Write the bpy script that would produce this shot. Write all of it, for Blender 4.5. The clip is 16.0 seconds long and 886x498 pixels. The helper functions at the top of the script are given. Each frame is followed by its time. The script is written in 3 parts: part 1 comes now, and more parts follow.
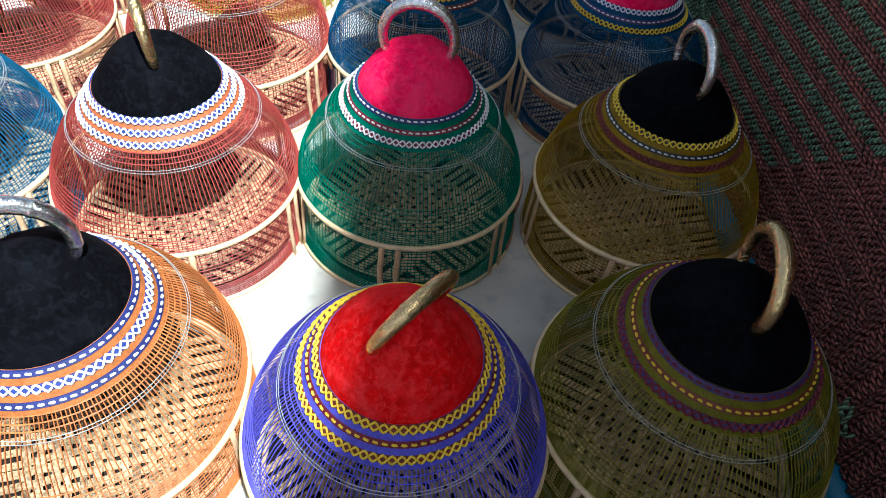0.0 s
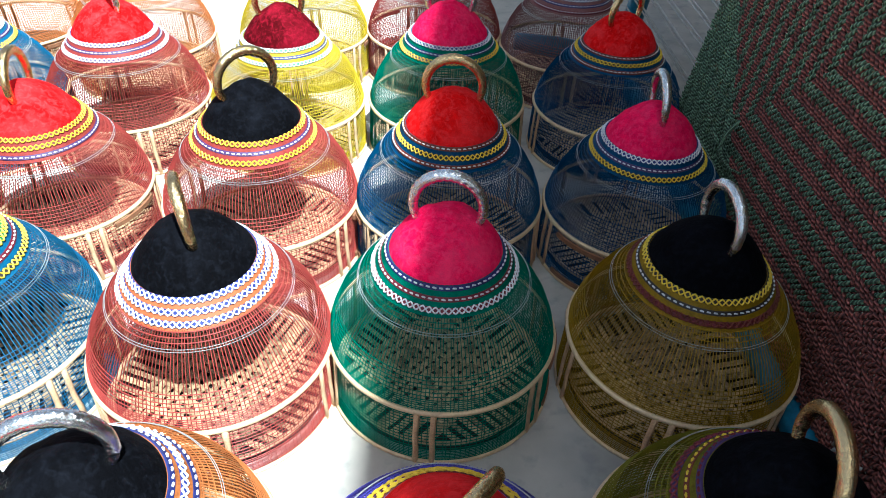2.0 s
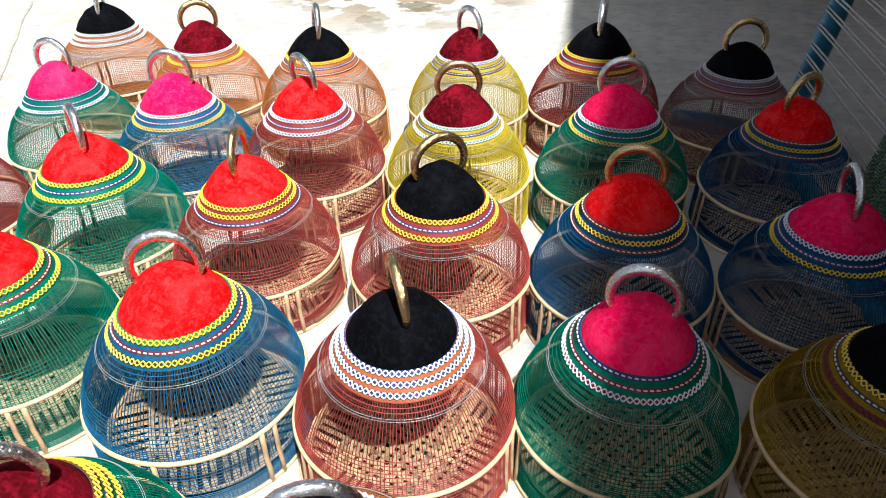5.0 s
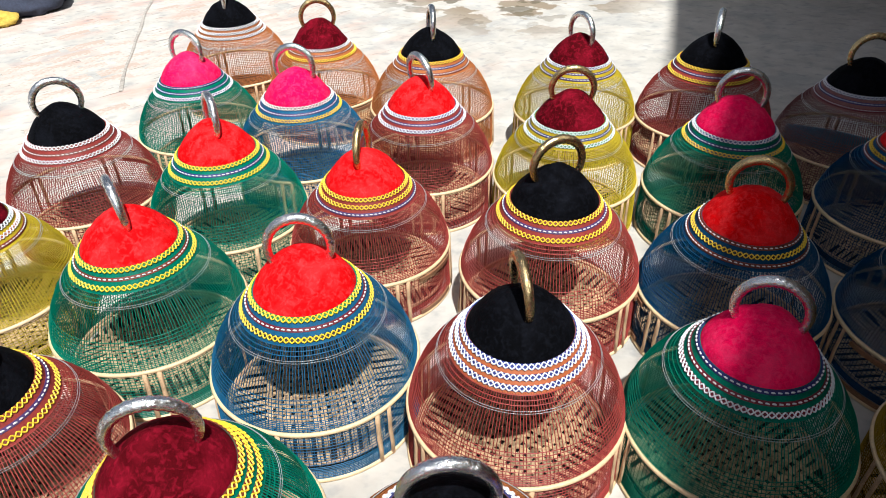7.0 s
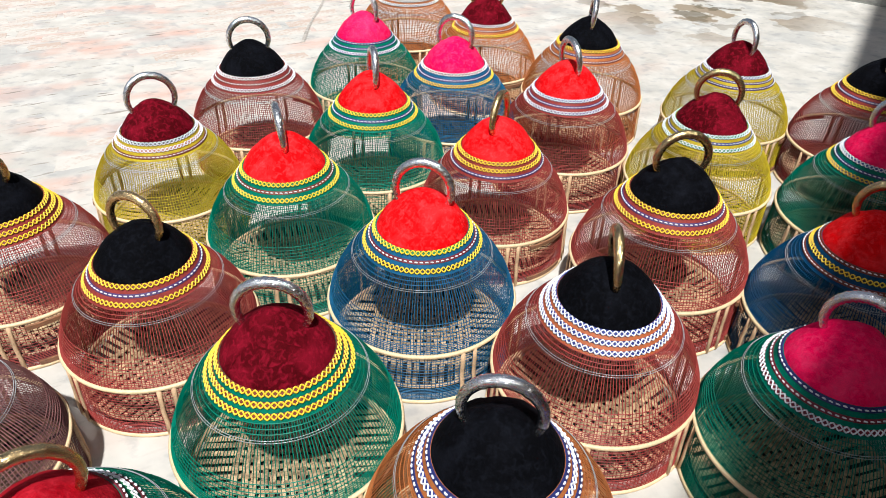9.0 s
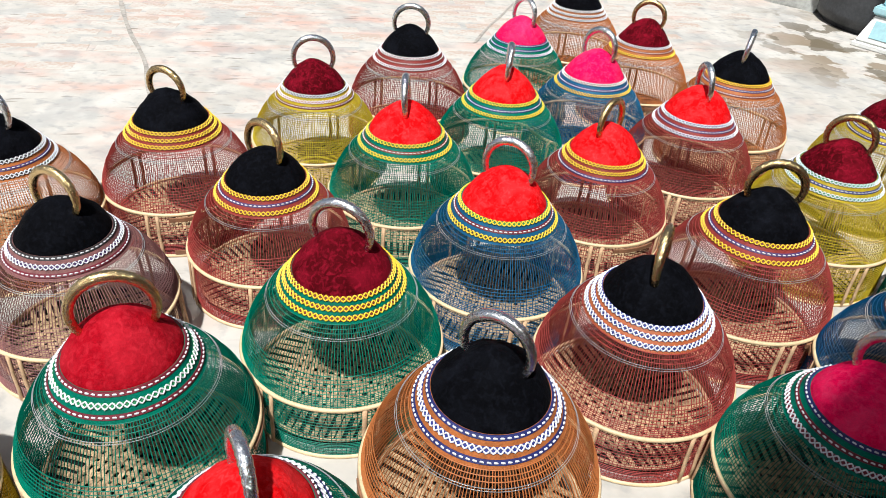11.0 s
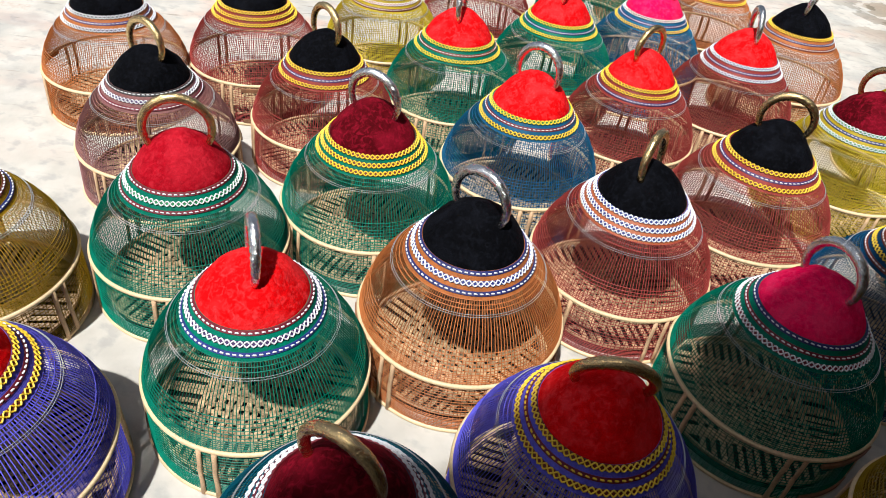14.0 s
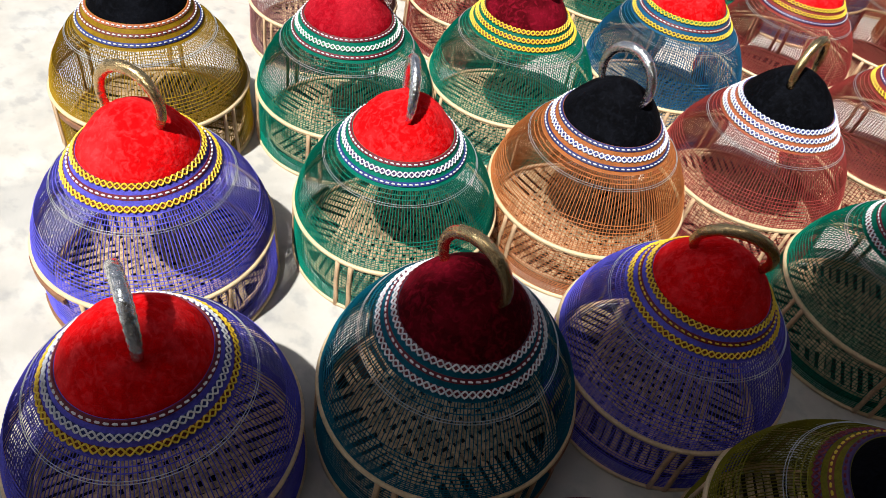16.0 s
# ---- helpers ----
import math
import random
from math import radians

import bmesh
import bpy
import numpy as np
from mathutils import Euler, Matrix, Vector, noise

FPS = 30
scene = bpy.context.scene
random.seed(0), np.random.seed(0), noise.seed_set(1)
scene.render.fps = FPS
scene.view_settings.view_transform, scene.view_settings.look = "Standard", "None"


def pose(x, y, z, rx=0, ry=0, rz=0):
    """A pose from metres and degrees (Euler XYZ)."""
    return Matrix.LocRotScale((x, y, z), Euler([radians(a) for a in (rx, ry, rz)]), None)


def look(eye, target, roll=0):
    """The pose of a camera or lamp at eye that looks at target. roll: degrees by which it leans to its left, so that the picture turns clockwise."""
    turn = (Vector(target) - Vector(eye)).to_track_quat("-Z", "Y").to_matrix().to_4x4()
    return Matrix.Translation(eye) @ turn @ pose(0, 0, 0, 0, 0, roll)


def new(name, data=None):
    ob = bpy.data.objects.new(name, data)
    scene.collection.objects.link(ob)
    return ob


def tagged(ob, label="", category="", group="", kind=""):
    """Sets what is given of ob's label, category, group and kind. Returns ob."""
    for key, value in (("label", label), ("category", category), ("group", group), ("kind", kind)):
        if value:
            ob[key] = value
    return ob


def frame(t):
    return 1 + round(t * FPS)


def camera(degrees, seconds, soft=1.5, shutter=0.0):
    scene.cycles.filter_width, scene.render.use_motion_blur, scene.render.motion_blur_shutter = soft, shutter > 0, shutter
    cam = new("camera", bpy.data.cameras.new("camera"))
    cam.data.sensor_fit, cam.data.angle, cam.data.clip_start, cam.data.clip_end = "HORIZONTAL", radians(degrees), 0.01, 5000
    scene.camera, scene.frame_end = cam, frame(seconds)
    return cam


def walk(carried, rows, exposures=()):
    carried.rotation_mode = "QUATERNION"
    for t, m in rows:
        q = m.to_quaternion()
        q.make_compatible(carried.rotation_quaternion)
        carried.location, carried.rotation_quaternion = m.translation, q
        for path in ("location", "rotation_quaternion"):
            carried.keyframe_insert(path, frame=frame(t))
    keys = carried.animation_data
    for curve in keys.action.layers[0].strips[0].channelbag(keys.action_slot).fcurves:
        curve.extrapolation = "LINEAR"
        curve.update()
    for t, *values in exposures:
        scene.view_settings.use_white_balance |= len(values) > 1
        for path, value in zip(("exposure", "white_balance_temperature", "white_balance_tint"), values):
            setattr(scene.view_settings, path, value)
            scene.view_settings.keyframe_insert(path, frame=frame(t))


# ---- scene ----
cam = camera(64.9, 16.0, soft=0.55)
PATH = [
    (0, (0.1801, 0.1744, 1.0591), (0.1620, 1.5139, -0.4284), 7.29),
    (0.5, (0.2035, 0.2056, 1.0762), (0.1768, 1.6043, -0.3557), 5.30),
    (1, (0.2001, 0.2305, 1.1032), (0.1355, 1.6947, -0.2611), 2.32),
    (1.5, (0.1809, 0.2438, 1.1179), (0.1167, 1.7813, -0.1652), 2.97),
    (2, (0.1480, 0.2419, 1.1225), (0.0330, 1.7860, -0.1434), 2.85),
    (2.5, (0.0954, 0.2219, 1.1239), (-0.1079, 1.7497, -0.1507), 2.84),
    (3, (0.0515, 0.2096, 1.1505), (-0.2395, 1.7525, -0.0905), 1.77),
    (3.5, (0.0263, 0.2150, 1.1604), (-0.2894, 1.7730, -0.0544), 1.52),
    (4, (0.0064, 0.2043, 1.1723), (-0.3640, 1.7595, -0.0288), 0.31),
    (4.2, (0.0013, 0.2032, 1.1834), (-0.3723, 1.7672, -0.0095), 0.03),
    (6.3, (-0.0700, 0.1667, 1.2256), (-0.6144, 1.7206, 0.0865), -1.71),
    (6.5, (-0.0856, 0.1556, 1.2269), (-0.6404, 1.7056, 0.0888), -1.61),
    (7, (-0.1004, 0.1316, 1.2239), (-0.7166, 1.6500, 0.0719), -1.07),
    (7.5, (-0.1084, 0.1052, 1.2219), (-0.8003, 1.5786, 0.0572), -0.55),
    (8, (-0.1120, 0.0810, 1.2248), (-0.9076, 1.4778, 0.0308), -0.74),
    (8.2, (-0.1075, 0.0818, 1.2185), (-0.9453, 1.4543, 0.0235), -0.58),
    (10.3, (0.2563, -0.0804, 1.2617), (-0.8284, 1.1575, 0.1234), 4.36),
    (10.5, (0.2593, -0.0548, 1.2611), (-0.8796, 1.1226, 0.1145), 3.09),
    (11, (0.3082, 0.0438, 1.2179), (-0.9920, 1.0517, 0.0811), 4.67),
    (11.5, (0.3507, 0.0770, 1.2042), (-0.9716, 1.0040, 0.0283), 3.19),
    (12, (0.3774, 0.0884, 1.2039), (-0.9916, 0.9480, 0.0302), 4.65),
    (12.5, (0.4213, 0.0616, 1.2372), (-0.9623, 0.8723, 0.0471), 5.85),
    (13, (0.5035, 0.0333, 1.2341), (-0.8586, 0.8321, 0.0078), 9.35),
    (13.5, (0.5808, 0.0243, 1.2149), (-0.7836, 0.7689, -0.0376), 8.92),
    (14, (0.6263, 0.0351, 1.2085), (-0.7099, 0.8192, -0.0504), 8.42),
    (14.5, (0.6627, 0.0058, 1.1926), (-0.6495, 0.7760, -0.1000), 9.14),
    (15, (0.7189, -0.0456, 1.2009), (-0.6018, 0.6278, -0.1415), 8.37),
    (15.5, (0.7203, -0.0896, 1.1886), (-0.6262, 0.4340, -0.1935), 6.42),
    (16, (0.7630, -0.0727, 1.1645), (-0.5283, 0.4182, -0.2811), 10.94),
]
EXPOSURES = [
    (0, 1.22, 5500, 0), (1, 1.36, 5400, 0), (1.5, 1.46, 5400, 0), (2, 1.45, 5450, 0), (2.5, 1.42, 5550, 0), (3, 1.26, 5700, 1), (4, 0.97, 5900, 3),
    (6.5, 0.47, 6100, 8), (8, 0.33, 6050, 9), (10.5, 0.27, 6050, 9), (12, 0.27, 6150, 8), (14.5, 0.33, 6200, 9), (15, 0.5, 6250, 9), (15.5, 0.44, 6250, 9), (16, 0.4, 6250, 9),
]
walk(cam, [(t, look(eye, target, roll)) for t, eye, target, roll in PATH], EXPOSURES)
# ---- light ----
world = bpy.data.worlds.new("sky")
world.use_nodes = True
scene.world = world
sky = world.node_tree.nodes.new("ShaderNodeTexSky")
sky.sky_type, sky.sun_disc = "NISHITA", False
TO_SUN = Vector((0.29, -0.40, 1.0)).normalized()
sky.air_density, sky.dust_density = 0.8, 3.0
sky.sun_elevation = math.asin(TO_SUN.z)
sky.sun_rotation = math.atan2(TO_SUN.x, TO_SUN.y)
haze = world.node_tree.nodes.new("ShaderNodeHueSaturation")
haze.inputs["Saturation"].default_value = 0.55
world.node_tree.links.new(sky.outputs[0], haze.inputs["Color"])
world.node_tree.links.new(haze.outputs[0], world.node_tree.nodes["Background"].inputs[0])
world.node_tree.nodes["Background"].inputs[1].default_value = 0.068
sun = new("sun", bpy.data.lights.new("sun", "SUN"))
sun.data.energy, sun.data.angle, sun.data.color = 5.0, radians(1.5), (1.0, 0.97, 0.92)
sun.matrix_world = look(TO_SUN * 20, (0, 0, 0))


# ---- materials ----
def material(name, base, rough=0.6, metal=0.0, vary=0.15, scale=30.0, bump=0.0, bump_scale=200.0, sheen=0.0, spec=0.5, second=None, span=(0.75, 1.5), grain=1.0, island=False):
    """A surface whose colour varies at two scales, with fine relief."""
    m = bpy.data.materials.new(name)
    m.use_nodes = True
    nt = m.node_tree
    n, l = nt.nodes, nt.links
    p = n["Principled BSDF"]
    p.inputs["Roughness"].default_value, p.inputs["Metallic"].default_value = rough, metal
    p.inputs["Specular IOR Level"].default_value = spec
    co = n.new("ShaderNodeTexCoord")
    big, small = n.new("ShaderNodeTexNoise"), n.new("ShaderNodeTexNoise")
    big.inputs["Scale"].default_value, small.inputs["Scale"].default_value = scale, scale * 7
    big.inputs["Detail"].default_value = small.inputs["Detail"].default_value = 4
    for node in (big, small):
        l.new(co.outputs["Object"], node.inputs["Vector"])
    add = n.new("ShaderNodeMath")
    add.operation = "ADD"
    fine = n.new("ShaderNodeMath")
    fine.operation, fine.inputs[1].default_value = "MULTIPLY", grain
    l.new(small.outputs["Fac"], fine.inputs[0])
    l.new(big.outputs["Fac"], add.inputs[0]), l.new(fine.outputs[0], add.inputs[1])
    info = n.new("ShaderNodeNewGeometry" if island else "ShaderNodeObjectInfo")
    mad = n.new("ShaderNodeMath")
    mad.operation = "MULTIPLY_ADD"
    mad.inputs[1].default_value = 0.25
    l.new(info.outputs["Random Per Island" if island else "Random"], mad.inputs[0]), l.new(add.outputs[0], mad.inputs[2])
    ramp = n.new("ShaderNodeMapRange")
    ramp.inputs["From Min"].default_value, ramp.inputs["From Max"].default_value = span
    l.new(mad.outputs[0], ramp.inputs["Value"])
    mix = n.new("ShaderNodeMix")
    mix.data_type = "RGBA"
    low = tuple(c * (1 - vary) for c in base)
    high = second or tuple(min(1, c * (1 + vary)) for c in base)
    mix.inputs["A"].default_value, mix.inputs["B"].default_value = (*low, 1), (*high, 1)
    l.new(ramp.outputs[0], mix.inputs["Factor"]), l.new(mix.outputs["Result"], p.inputs["Base Color"])
    if sheen:
        p.inputs["Sheen Weight"].default_value, p.inputs["Sheen Roughness"].default_value = sheen, 0.4
        p.inputs["Sheen Tint"].default_value = (*[min(1, c * 1.5 + 0.1) for c in base], 1)
    if bump:
        tex, b = n.new("ShaderNodeTexNoise"), n.new("ShaderNodeBump")
        tex.inputs["Scale"].default_value, tex.inputs["Detail"].default_value = bump_scale, 5
        b.inputs["Strength"].default_value, b.inputs["Distance"].default_value = bump, 0.003
        l.new(co.outputs["Object"], tex.inputs["Vector"]), l.new(tex.outputs["Fac"], b.inputs["Height"])
        l.new(b.outputs["Normal"], p.inputs["Normal"])
    return m


def velvet(name, base, high):
    m = material(name, base, 0.85, vary=0.25, scale=70, bump=0.6, bump_scale=150, sheen=0.02, spec=0.04, span=(0.7, 1.4))
    n, l = m.node_tree.nodes, m.node_tree.links
    p, co = n["Principled BSDF"], next(x for x in n if x.type == "TEX_COORD")
    # Sheen of the standing pile, painted as paler patches in the base colour.
    info, shift = n.new("ShaderNodeObjectInfo"), n.new("ShaderNodeVectorMath")
    shift.operation = "MULTIPLY_ADD"
    shift.inputs[1].default_value = (9.0, 7.0, 5.0)
    l.new(info.outputs["Random"], shift.inputs[0]), l.new(co.outputs["Object"], shift.inputs[2])
    source = p.inputs["Base Color"].links[0].from_socket
    for scale, low, top, amount in ((12, 0.47, 0.68, 0.4), (85, 0.47, 0.72, 0.5)):
        sheen_patch, rng, mix = n.new("ShaderNodeTexNoise"), n.new("ShaderNodeMapRange"), n.new("ShaderNodeMix")
        sheen_patch.inputs["Scale"].default_value, sheen_patch.inputs["Detail"].default_value, sheen_patch.inputs["Distortion"].default_value = scale, 6, 0.9
        rng.inputs["From Min"].default_value, rng.inputs["From Max"].default_value, rng.inputs["To Max"].default_value = low, top, amount
        mix.data_type = "RGBA"
        mix.inputs["B"].default_value = (*high, 1)
        l.new(shift.outputs[0], sheen_patch.inputs["Vector"]), l.new(sheen_patch.outputs["Fac"], rng.inputs["Value"])
        l.new(source, mix.inputs["A"]), l.new(rng.outputs[0], mix.inputs["Factor"])
        source = mix.outputs["Result"]
    l.new(source, p.inputs["Base Color"])
    return m


CAPS = {
    "black": velvet("black velvet", (0.0012, 0.0013, 0.002), (0.0075, 0.0085, 0.0125)),
    "red": velvet("red velvet", (0.62, 0.0015, 0.003), (0.86, 0.055, 0.06)),
    "pink": velvet("pink velvet", (0.74, 0.002, 0.07), (0.90, 0.06, 0.17)),
    "maroon": velvet("maroon velvet", (0.052, 0.0009, 0.003), (0.30, 0.007, 0.024)),
    "crimson": velvet("crimson velvet", (0.27, 0.002, 0.008), (0.52, 0.020, 0.035)),
}


def thread(name, base):
    return material(name + " thread", base, 0.45, vary=0.35, scale=45, spec=0.1)


NETS = {
    "red": thread("red", (0.225, 0.036, 0.030)),
    "green": thread("green", (0.003, 0.130, 0.082)),
    "blue": thread("blue", (0.012, 0.085, 0.17)),
    "navy": thread("dark blue", (0.006, 0.055, 0.13)),
    "yellow": thread("yellow", (0.36, 0.27, 0.015)),
    "gold": thread("dark gold", (0.24, 0.14, 0.006)),
    "olive": thread("olive", (0.15, 0.13, 0.01)),
    "orange": thread("orange", (0.35, 0.115, 0.035)),
    "mauve": thread("mauve", (0.21, 0.095, 0.09)),
    "purple": thread("purple", (0.10, 0.09, 0.50)),
    "wine": thread("wine", (0.10, 0.012, 0.014)),
    "teal": thread("teal", (0.004, 0.085, 0.13)),
}
STITCH = {
    "w": material("white stitch", (0.66, 0.66, 0.67), 0.5, vary=0.12),
    "y": material("yellow stitch", (0.76, 0.53, 0.03), 0.5, vary=0.12),
    "o": material("orange stitch", (0.35, 0.092, 0.028), 0.5, vary=0.12),
    "n": material("navy braid", (0.012, 0.018, 0.11), 0.6, vary=0.3),
    "m": material("maroon braid", (0.13, 0.006, 0.016), 0.6, vary=0.3),
    "u": material("purple braid", (0.05, 0.022, 0.10), 0.6, vary=0.3),
    "b": material("blue braid", (0.014, 0.027, 0.17), 0.6, vary=0.3),
    "g": material("green braid", (0.01, 0.16, 0.05), 0.6, vary=0.3),
    "k": material("black braid", (0.02, 0.015, 0.015), 0.6, vary=0.3),
    "r": material("rust braid", (0.14, 0.022, 0.008), 0.6, vary=0.3),
}
RATTAN = material("peeled rattan", (0.70, 0.52, 0.30), 0.5, vary=0.22, scale=35, bump=0.2, bump_scale=300)
STICK = material("split cane", (0.58, 0.38, 0.22), 0.6, vary=0.35, scale=40, bump=0.3, bump_scale=250)
SLAT = material("woven palm slat", (0.46, 0.315, 0.175), 0.55, vary=0.6, scale=26, bump=0.45, bump_scale=220, span=(0.85, 1.4))
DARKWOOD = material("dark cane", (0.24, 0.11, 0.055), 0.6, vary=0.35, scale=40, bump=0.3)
# Near-black colour that stands in for the shade seen through the floor's gaps.
FLOOR_SHADE = material("painted floor shade", (0.016, 0.010, 0.007), 0.9, vary=0.5, scale=40, bump=0.5, bump_scale=200)


def engraved(name, base, rough):
    """Cast metal with a chased pattern whose cuts have gone dark."""
    m = material(name, base, rough, 1.0, vary=0.3, scale=70)
    n, l = m.node_tree.nodes, m.node_tree.links
    p, co = n["Principled BSDF"], next(x for x in n if x.type == "TEX_COORD")
    cells, cut, mix, b = n.new("ShaderNodeTexVoronoi"), n.new("ShaderNodeMapRange"), n.new("ShaderNodeMix"), n.new("ShaderNodeBump")
    cells.feature = "DISTANCE_TO_EDGE"
    cells.inputs["Scale"].default_value = 250
    cut.inputs["From Min"].default_value, cut.inputs["From Max"].default_value = 0.0, 0.09
    mix.data_type = "RGBA"
    mix.inputs["A"].default_value = (*[c * 0.5 for c in base], 1)
    b.inputs["Strength"].default_value, b.inputs["Distance"].default_value = 0.35, 0.0012
    l.new(co.outputs["Object"], cells.inputs["Vector"]), l.new(cells.outputs["Distance"], cut.inputs["Value"])
    l.new(p.inputs["Base Color"].links[0].from_socket, mix.inputs["B"]), l.new(cut.outputs[0], mix.inputs["Factor"])
    l.new(mix.outputs["Result"], p.inputs["Base Color"])
    l.new(cut.outputs[0], b.inputs["Height"]), l.new(b.outputs["Normal"], p.inputs["Normal"])
    return m


METALS = {
    "brass": engraved("engraved brass", (0.74, 0.53, 0.26), 0.26),
    "silver": engraved("engraved silver", (0.86, 0.85, 0.83), 0.20),
}
WIRE = material("silver wire", (0.55, 0.56, 0.56), 0.35, 0.6, vary=0.2)
TEAL_PAINT = material("teal paint", (0.015, 0.16, 0.26), 0.45, vary=0.35, scale=15, bump=0.2)


def rope(name, base, axis):
    """Two-ply rope; glints and groove shade of its winding are painted into the colour."""
    m = material(name, base, 0.7, vary=0.45, scale=22, island=True)
    n, l = m.node_tree.nodes, m.node_tree.links
    p, co = n["Principled BSDF"], next(x for x in n if x.type == "TEX_COORD")
    twist_bands, mix, b = n.new("ShaderNodeTexWave"), n.new("ShaderNodeMix"), n.new("ShaderNodeBump")
    twist_bands.bands_direction = axis
    twist_bands.inputs["Scale"].default_value, twist_bands.inputs["Distortion"].default_value = 42, 1.2
    twist_bands.inputs["Detail Scale"].default_value = 3
    mix.data_type, mix.blend_type = "RGBA", "MULTIPLY"
    mix.inputs["Factor"].default_value = 1.0
    # Paler crowns and darker grooves: light on the twist, put into the colour.
    lift = n.new("ShaderNodeMapRange")
    lift.inputs["To Min"].default_value, lift.inputs["To Max"].default_value = 0.45, 2.3
    b.inputs["Strength"].default_value, b.inputs["Distance"].default_value = 1.0, 0.004
    l.new(co.outputs["Object"], twist_bands.inputs["Vector"]), l.new(twist_bands.outputs["Fac"], lift.inputs["Value"])
    l.new(p.inputs["Base Color"].links[0].from_socket, mix.inputs["A"]), l.new(lift.outputs[0], mix.inputs["B"])
    l.new(mix.outputs["Result"], p.inputs["Base Color"])
    l.new(twist_bands.outputs["Fac"], b.inputs["Height"]), l.new(b.outputs["Normal"], p.inputs["Normal"])
    return m


GREEN_TINT, RED_TINT = (0.095, 0.15, 0.085), (0.16, 0.045, 0.033)
ROPES = {(c, a): rope(f"{c} rope", t, a) for c, t in (("green", GREEN_TINT), ("maroon", RED_TINT)) for a in "XY"}
ROPE_GREEN = ROPES["green", "X"]
CORD = material("pale cotton cord", (0.40, 0.38, 0.34), 0.8, vary=0.25, scale=40)
PLASTER = material("worn plaster", (0.50, 0.48, 0.44), 0.85, vary=0.2, scale=2, bump=0.3, bump_scale=40)
TIMBER = material("roof timber", (0.16, 0.11, 0.07), 0.8, vary=0.35, scale=3, bump=0.3, bump_scale=40)
STONE = material("grey stone", (0.34, 0.34, 0.31), 0.85, vary=0.3, scale=6, bump=0.5, bump_scale=40)
DARKSTONE = material("dark wet stone", (0.05, 0.052, 0.055), 0.6, vary=0.4, scale=8, bump=0.4, bump_scale=40)
PALE_BLUE = material("pale blue paint", (0.36, 0.58, 0.62), 0.6, vary=0.15, scale=8, bump=0.2, bump_scale=60)
WHITEWASH = material("white paint", (0.72, 0.72, 0.68), 0.7, vary=0.1, scale=8, bump=0.2, bump_scale=60)
CLOTH_DARK = material("dark blue cloth", (0.025, 0.03, 0.05), 0.9, vary=0.4, scale=12, bump=0.4, bump_scale=60)
CLOTH_YELLOW = material("yellow cloth", (0.55, 0.38, 0.06), 0.9, vary=0.3, scale=12, bump=0.4, bump_scale=60)


